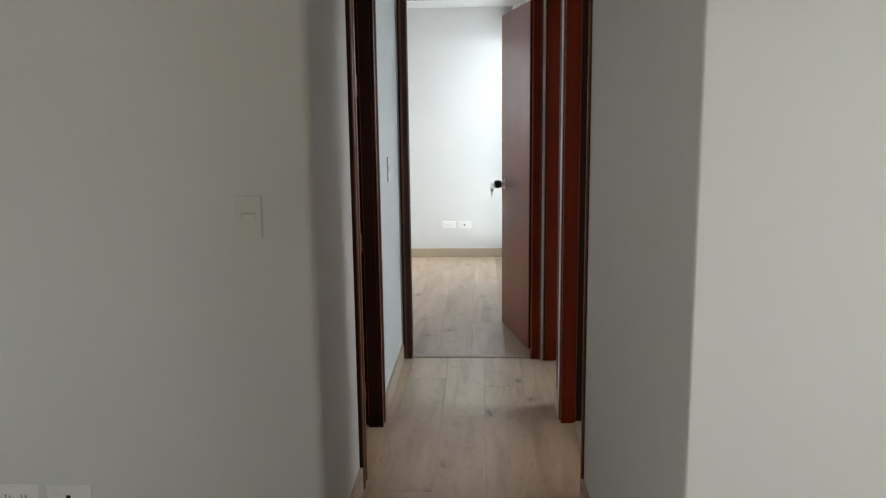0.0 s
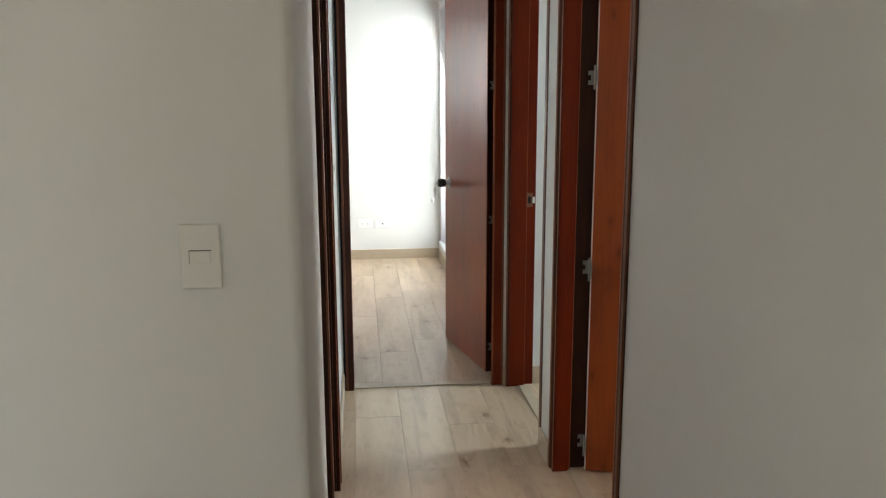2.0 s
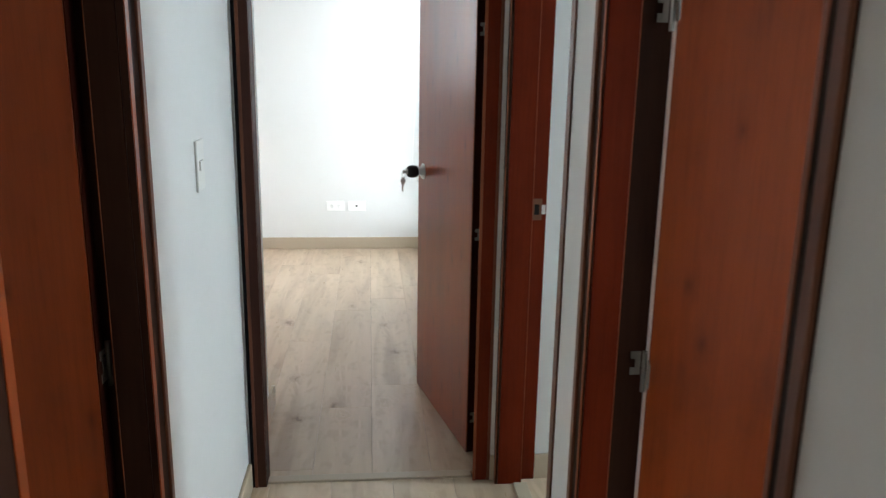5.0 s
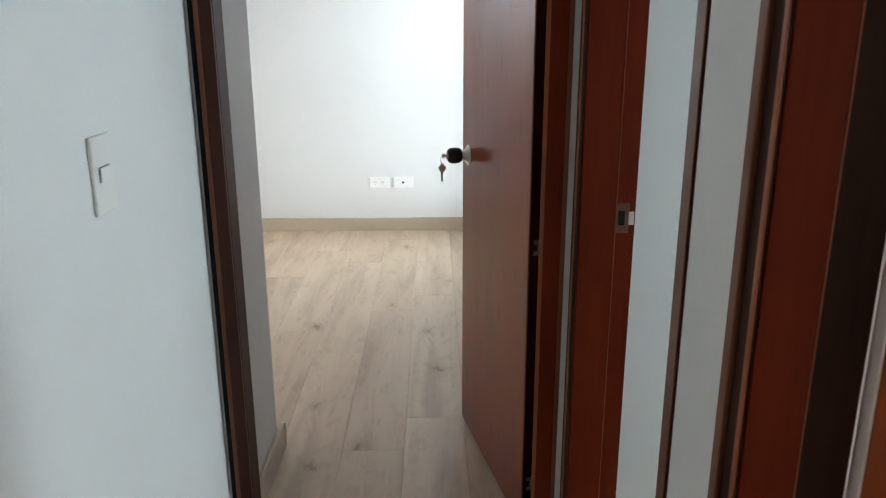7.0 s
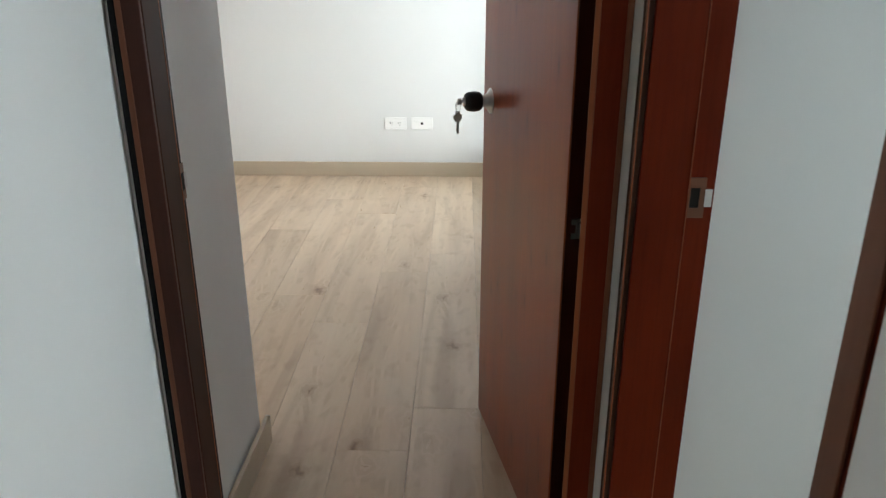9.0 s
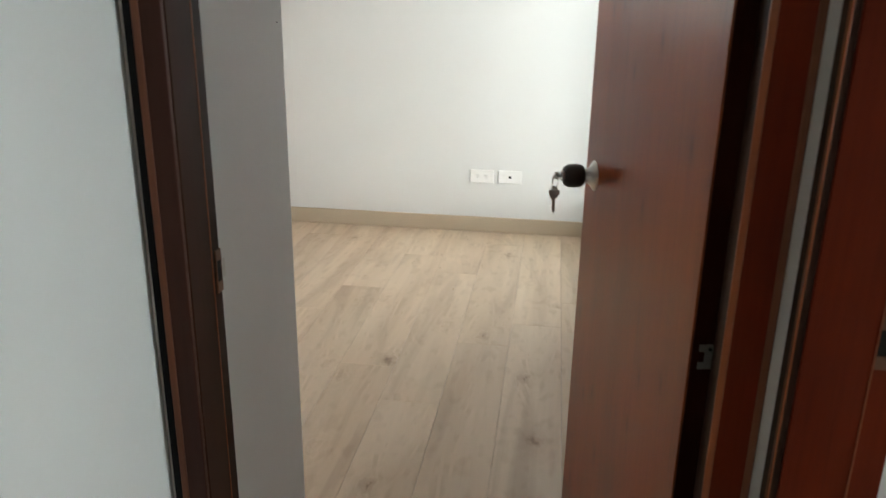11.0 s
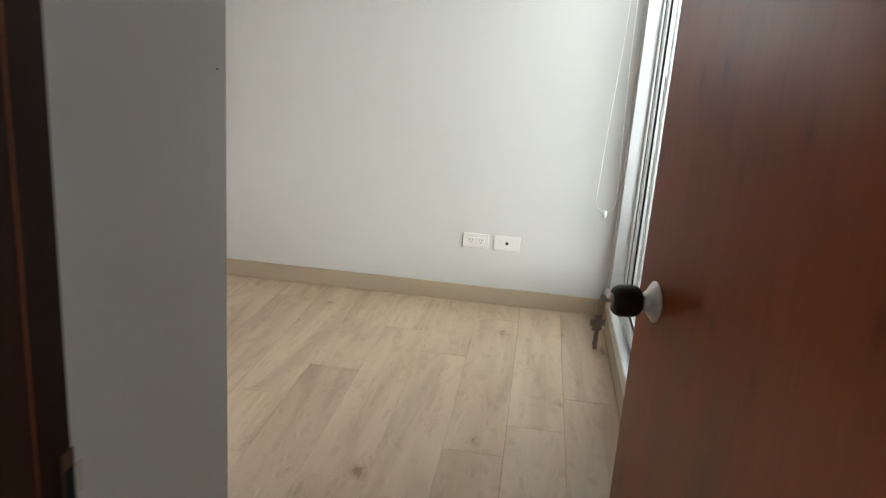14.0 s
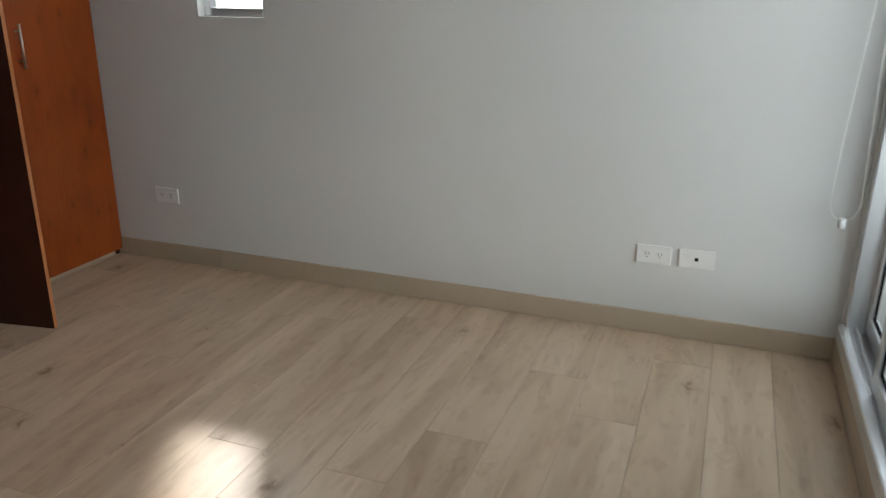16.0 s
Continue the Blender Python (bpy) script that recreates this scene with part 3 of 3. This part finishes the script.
frame_second = door_frame("door_frame_4", pose(XR + T, Q0 + LIN, 0, 0, 0, 90), Q1 - Q0 - 2 * LIN, T, -1, "dark red-brown wood door frame beside the bedroom", (0.006, 0.010), ct=0.009, near_ct=0.003, reb=0.050, proud=0.0, groove=LINING_SHADE)
strike(frame_second, Q1 - Q0 - 2 * LIN - 0.0012, 0.032, 0.936, 270)

# leaves: the bedroom's and both side rooms' stand open
door_bed = leaf("door_1", pose(0.134, 4.940, 0, 0, 0, 102.4), 0.655, "red-brown wood flush door standing open, keys in its knob", -1, SHADED_EDGE)
edge_hinges(door_bed, -0.036, -0.012, -0.044, (0.145, 0.815, 1.485))
add_knob(door_bed, 0.585, 0.953, 0.0, 1, True)
add_knob(door_bed, 0.585, 0.953, -0.038, -1, False)
part("latch_plate", boxes((0.6545, -0.030, 0.92, 0.656, -0.008, 0.98)), ZINC, door_bed, "zinc latch plate")
door_right = leaf("door_2", pose(0.330, 3.790, 0, 0, 0, -14.0), 0.690, "red-brown wood flush door standing open on zinc hinges", 1, EDGE)
add_hinges(door_right, -0.002, (0.111, 0.795, 1.480))
frame_hinges(frame_right, R1 - R0 - 2 * LIN - 0.0023, 0.011, 0.032, (0.111, 0.795, 1.480), False)
door_left = leaf("door_3", pose(-0.682, 3.7315, 0, 0, 0, 178.0), 0.600, "red-brown wood flush door standing open in the dark", -1, SHADED_EDGE)
edge_hinges(door_left, -0.037, -0.012, -0.038, (0.16, 0.842, 1.52), 0.060)

# thresholds
for nm, sp in (("threshold", (B0 + LIN + STOP, YB + 0.012, -0.010, B1 - LIN - STOP, YB + 0.052, 0.007)), ("threshold", (XR + 0.052, Q0 + 0.041, -0.010, XR + 0.100, Q1 - 0.041, 0.007)), ("threshold", (XR + 0.050, R0 + 0.041, -0.010, XR + 0.095, R1 - 0.041, 0.007)), ("threshold", (XL - 0.100, L0 + 0.041, -0.010, XL - 0.055, L1 - 0.041, 0.007))):
    structure(nm, boxes(sp, bevel=0.003), SKIRT, "beige wood-foil threshold strip in a doorway", "threshold")


# ---- windows ----
def rail(parent, name, span, mat=ALU, b=0.003):
    return part(name, boxes(span, bevel=b), mat, parent)


win = thing("window_1", pose(0, 0, 0), "tall sliding window in silver aluminium frame", "window", kind="structure")
rail(win, "window_sill", (XW - 0.018, WY0 + 0.001, 0.098, XW + 0.020, WY1 - 0.001, 0.165), b=0.008)
rail(win, "window_sill", (XW + 0.018, WY0 + 0.002, 0.101, XW + 0.128, WY1 - 0.002, 0.150))
rail(win, "track", (XW + 0.034, WY0 + 0.003, 0.149, XW + 0.042, WY1 - 0.003, 0.172))
rail(win, "track", (XW + 0.074, WY0 + 0.003, 0.149, XW + 0.082, WY1 - 0.003, 0.172))
rail(win, "window_frame", (XW + 0.004, WY1 - 0.040, 0.150, XW + 0.125, WY1 - 0.001, WZ1 - 0.002))
rail(win, "window_frame", (XW + 0.004, WY0 + 0.001, 0.150, XW + 0.125, WY0 + 0.036, WZ1 - 0.002))
rail(win, "window_frame", (XW + 0.004, WY0 + 0.036, WZ1 - 0.045, XW + 0.125, WY1 - 0.040, WZ1 - 0.002))


def sash(x0, y0, y1):
    s = thing("sash", pose(0, 0, 0), "", "")
    s.parent = win
    for span in ((x0, y0, 0.165, x0 + 0.030, y0 + 0.042, 2.21), (x0, y1 - 0.042, 0.165, x0 + 0.030, y1, 2.21), (x0, y0 + 0.042, 0.165, x0 + 0.030, y1 - 0.042, 0.225), (x0, y0 + 0.042, 2.160, x0 + 0.030, y1 - 0.042, 2.21)):
        part("sash_rail", boxes(span, bevel=0.003), ALU, s)
    g = part("gasket", boxes((x0 + 0.010, y0 + 0.0425, 0.2255, x0 + 0.020, y0 + 0.048, 2.1595), (x0 + 0.010, y1 - 0.048, 0.2255, x0 + 0.020, y1 - 0.0425, 2.1595), (x0 + 0.010, y0 + 0.048, 0.2255, x0 + 0.020, y1 - 0.048, 0.231)), GASKET, s)
    p = part("pane", boxes((x0 + 0.013, y0 + 0.0465, 0.2295, x0 + 0.017, y1 - 0.0465, 2.161)), GLASS, s)
    p.visible_shadow = False


sash(XW + 0.066, 7.590, WY1 - 0.041)
sash(XW + 0.026, WY0 + 0.037, 7.640)

slit = thing("window_2", pose(0, 0, 0), "narrow fixed window in grey aluminium frame", "window", kind="structure")
for span in ((SX0 + 0.001, YE + 0.045, SZ0 + 0.001, SX0 + 0.034, YE + 0.090, SZ1 - 0.001), (SX1 - 0.034, YE + 0.045, SZ0 + 0.001, SX1 - 0.001, YE + 0.090, SZ1 - 0.001), (SX0 + 0.034, YE + 0.045, SZ0 + 0.001, SX1 - 0.034, YE + 0.090, SZ0 + 0.036), (SX0 + 0.034, YE + 0.045, SZ1 - 0.036, SX1 - 0.034, YE + 0.090, SZ1 - 0.001)):
    rail(slit, "window_frame", span)
sp = part("pane", boxes((SX0 + 0.030, YE + 0.064, SZ0 + 0.032, SX1 - 0.030, YE + 0.068, SZ1 - 0.032)), GLASS, slit)
sp.visible_shadow = False

# roller blind, rolled up, with its bead chain
blind = thing("roller_blind", pose(0.170, 7.51, 2.33), "white roller blind rolled up above the window", "blind")
part("roll", lathe([(-0.60, 0.028), (0.60, 0.028)]), SHADE, blind)
for y in (-0.605, 0.602):
    part("bracket", boxes((-0.03, y, -0.04, 0.052, y + 0.004, 0.045), bevel=0.001, segments=1), PLASTIC, blind)
chain = []
for i in range(34):
    u = i / 33
    chain.append((-0.012 - 0.050 * u ** 1.6 - 0.004 * math.sin(9 * u), 0.590 - 0.010 * u, -1.72 * u))
for i in range(1, 14):
    a = math.pi * i / 14
    chain.append((-0.017 - 0.045 * math.cos(a), 0.580, -1.72 - 0.056 * math.sin(a)))
for i in range(33, -1, -1):
    u = i / 33
    chain.append((0.006 + 0.022 * u ** 2.2 + 0.003 * math.sin(8 * u), 0.590 - 0.010 * u, -1.72 * u))
part("bead_chain", tube(chain, 0.0019, 6), CORD, blind, "white bead chain hanging in a loop")
wgt = part("chain_weight", lathe([(-0.019, 0.008), (-0.016, 0.012), (0.014, 0.012), (0.019, 0.008)], 16), CLEAR, blind, "clear plastic chain weight")
put(wgt, pose(-0.017, 0.580, -1.786, 90, 0, 0))


# ---- switches and sockets ----
def socket(m, kind, label):
    """A wall plate facing local -y, with its outlets; the plate lies on the wall at y = 0."""
    s = thing("wall_socket", m, label, "socket", "wall sockets")
    part("plate", boxes((-0.066, -0.007, -0.037, 0.066, -0.0002, 0.037), bevel=0.0025), PLASTIC, s)
    if kind == "duplex":
        part("insert", boxes((-0.046, -0.0085, -0.017, 0.046, -0.0068, 0.017), bevel=0.001, segments=1), PLASTIC, s)
        for cx in (-0.024, 0.024):
            part("outlet_slots", boxes((cx - 0.008, -0.0089, -0.002, cx - 0.006, -0.0083, 0.009), (cx + 0.005, -0.0089, -0.001, cx + 0.007, -0.0083, 0.008), (cx - 0.002, -0.0089, -0.011, cx + 0.002, -0.0083, -0.007)), SLOT, s)
    else:
        part("jack", boxes((-0.007, -0.0076, -0.007, 0.007, -0.0065, 0.007), bevel=0.0006, segments=1), SLOT, s, "dark data jack")
        part("jack_frame", boxes((-0.011, -0.0074, -0.011, 0.011, -0.0068, -0.0075), (-0.011, -0.0074, 0.0075, 0.011, -0.0068, 0.011), bevel=0.0002, segments=1), PLASTIC, s)
    return s


socket(pose(-0.464, YE, 0.329), "duplex", "white plastic double socket on the end wall")
socket(pose(-0.305, YE, 0.329), "data", "white plastic data outlet on the end wall")
socket(pose(-2.757, YE, 0.336), "duplex", "white plastic double socket near the wardrobe")
socket(pose(-1.533, YL, 0.283), "duplex", "white plastic double socket on the living-room wall")
socket(pose(-1.374, YL, 0.283), "data", "white plastic data outlet on the living-room wall")


def switch(m, w, label, mat):
    s = thing("light_switch", m, label, "light switch", "light switches")
    part("plate", boxes((-w / 2, -0.007, -0.060, w / 2, -0.0002, 0.060), bevel=0.0025), mat, s)
    part("rocker", boxes((-0.019, -0.0105, -0.011, 0.019, -0.0068, 0.011), bevel=0.0012), mat, s)
    part("rocker_gap", boxes((-0.020, -0.0072, 0.0112, 0.020, -0.0068, 0.0124), (-0.0202, -0.0072, -0.0112, -0.0192, -0.0068, 0.0112)), SLOT, s)
    return s


switch(pose(-0.790, YL, 1.113), 0.072, "ivory plastic light switch on the living-room wall", CREAM)
switch(pose(XL, 4.280, 1.133, 0, 0, 90), 0.074, "white plastic light switch on the corridor wall", CREAM)

# ---- wardrobe ----
WX, WYA, WYB = -3.085, 5.39, 8.158
ward = thing("wardrobe", pose(0, 0, 0), "built-in red-brown wardrobe with one door open", "wardrobe")
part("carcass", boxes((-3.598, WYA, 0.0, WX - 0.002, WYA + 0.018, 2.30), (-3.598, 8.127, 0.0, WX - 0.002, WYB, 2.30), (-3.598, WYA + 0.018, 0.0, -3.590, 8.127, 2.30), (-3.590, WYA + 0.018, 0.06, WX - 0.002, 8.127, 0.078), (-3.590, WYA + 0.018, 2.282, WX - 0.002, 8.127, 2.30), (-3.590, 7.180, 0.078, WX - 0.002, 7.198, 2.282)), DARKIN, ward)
part("plinth", boxes((WX - 0.030, WYA + 0.02, 0.0, WX - 0.012, 8.125, 0.058)), SKIRT, ward, "pale plinth strip")
# Doors nearer than 6.21 are unseen, added to soak up bounced light.
for y0, y1 in ((7.665, 8.150), (5.405, 5.805), (5.810, 6.210), (6.215, 6.690), (6.695, 7.175)):
    dr = part("cabinet_door", boxes((0, -0.018, 0.030, y1 - y0, 0, 2.29), bevel=0.0012), DOOR, ward)
    put(dr, pose(WX, y0, 0, 0, 0, 90))
    for z in (0.995, 1.115):
        part("handle_post", tube([(0.055, -0.018, z), (0.055, -0.045, z)], 0.004), STEEL, dr)
    part("handle", tube([(0.055, -0.045, 0.965), (0.055, -0.045, 1.145)], 0.006, 12), STEEL, dr, "steel bar handle")
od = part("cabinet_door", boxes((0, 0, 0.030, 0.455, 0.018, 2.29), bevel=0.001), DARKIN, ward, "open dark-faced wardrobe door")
put(od, pose(WX + 0.012, 7.208, 0, 0, 0, 9.0))
part("edge_band", boxes((0.4552, 0.0005, 0.032, 0.4565, 0.0175, 2.288)), TRIM_EDGE, od, "orange wood edge band")

# ---- outdoors ----
structure("ground", boxes((-150, -150, -9.3, 250, 250, -9.0)), PAVE, "grey street paving far below the windows", "ground")
# Glowing sheets added so the sky outside the windows reads white.
haze = material("glowing_sky_sheet", (0.8, 0.8, 0.8), 1.0)
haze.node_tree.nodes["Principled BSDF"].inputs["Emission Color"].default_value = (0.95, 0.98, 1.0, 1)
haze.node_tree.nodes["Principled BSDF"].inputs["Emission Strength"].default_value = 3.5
structure("backdrop", boxes((-90, 80, -9.0, 90, 80.5, 36), (90, -60, -9.0, 90.5, 80, 36)), haze, "glowing white backdrop standing in for the bright sky", "backdrop")
fac = thing("apartment_building", pose(17, 30, -9.0, 0, 0, 90), "brick apartment building with white balconies across the street", "building")
part("wall", boxes((0, -14, 0, 8, 14, 18)), BRICK, fac)
part("roof", boxes((-0.3, -14.3, 18, 8.3, 14.3, 18.5)), RENDER_WHITE, fac)
for i in range(7):
    for k in range(6):
        y, z = -12.5 + i * 3.8, 1.0 + k * 3.0
        w = part("window", boxes((-0.06, y, z, 0.02, y + 1.9, z + 1.5)), RENDER_WHITE, fac)
        part("pane", boxes((-0.075, y + 0.1, z + 0.1, -0.055, y + 1.8, z + 1.4)), FAR_GLASS, w)
    for k in range(6):
        part("balcony", boxes((-0.9, -12.8 + i * 3.8, 0.5 + k * 3.0, -0.001, -10.3 + i * 3.8, 0.75 + k * 3.0), (-0.9, -12.8 + i * 3.8, 0.75 + k * 3.0, -0.82, -10.3 + i * 3.8, 0.9 + k * 3.0)), RENDER_WHITE, fac)

# ---- floor boards ----
floor_ob = bpy.data.objects["floor"]
GAP, BW = 0.0009, 0.2045


def board(x0, x1, y0, y1):
    if x1 - x0 < 0.012 or y1 - y0 < 0.012:
        return
    cx, cy = (x0 + x1) / 2, (y0 + y1) / 2
    a, b, c = (x1 - x0) / 2 - GAP / 2, (y1 - y0) / 2 - GAP / 2, 0.0006
    me = bpy.data.meshes.new("floor_board")
    vs = [(-a, -b, -0.010), (a, -b, -0.010), (a, b, -0.010), (-a, b, -0.010), (-a, -b, -c), (a, -b, -c), (a, b, -c), (-a, b, -c), (-a + c, -b + c, 0), (a - c, -b + c, 0), (a - c, b - c, 0), (-a + c, b - c, 0)]
    fs = [(0, 1, 5, 4), (1, 2, 6, 5), (2, 3, 7, 6), (3, 0, 4, 7), (4, 5, 9, 8), (5, 6, 10, 9), (6, 7, 11, 10), (7, 4, 8, 11), (8, 9, 10, 11)]
    me.from_pydata(vs, [], fs)
    me.materials.append(BOARD)
    ob = new("floor_board", me)
    ob.parent = floor_ob
    ob.location = (cx, cy, 0)


def lay(xa, xb, ya, yb, seam, length, joints, first):
    """Boards along y over a rectangle; seam: the x of one long joint; joints: the y of one end joint for each course."""
    k = math.floor((xa - seam) / BW)
    while seam + k * BW < xb:
        x0, x1 = max(xa, seam + k * BW), min(xb, seam + (k + 1) * BW)
        j = joints.get(k, first + ((k * 0.377) % 1) * length)
        y = j - math.ceil((j - ya) / length) * length
        while y < yb:
            board(x0, x1, max(ya, y), min(yb, y + length))
            y += length
        k += 1


lay(-3.60, XW, YB + 0.052, YE, 0.0, 1.280, {-1: 6.862, -2: 6.645, -3: 7.432, -4: 6.397, -5: 7.174, -6: 6.882, -8: 6.900, -9: 6.535, 0: 7.133}, 6.2)
lay(XL - 0.055, XR + 0.055, YR, YB + 0.012, -0.135, 1.280, {-1: 3.889, -2: 4.420, 0: 4.30}, 3.4)
lay(-3.60, 3.0, -3.5, YR, -0.135, 1.280, {}, 0.4)
lay(-3.60, XL - 0.055, YR, YL, -0.135, 1.280, {}, 1.9)
lay(-3.60, XL - 0.055, YL + T, YB, -0.135, 1.280, {}, 3.1)
lay(XR + 0.055, 3.0, YR + T, YB, -0.135, 1.280, {}, 3.6)
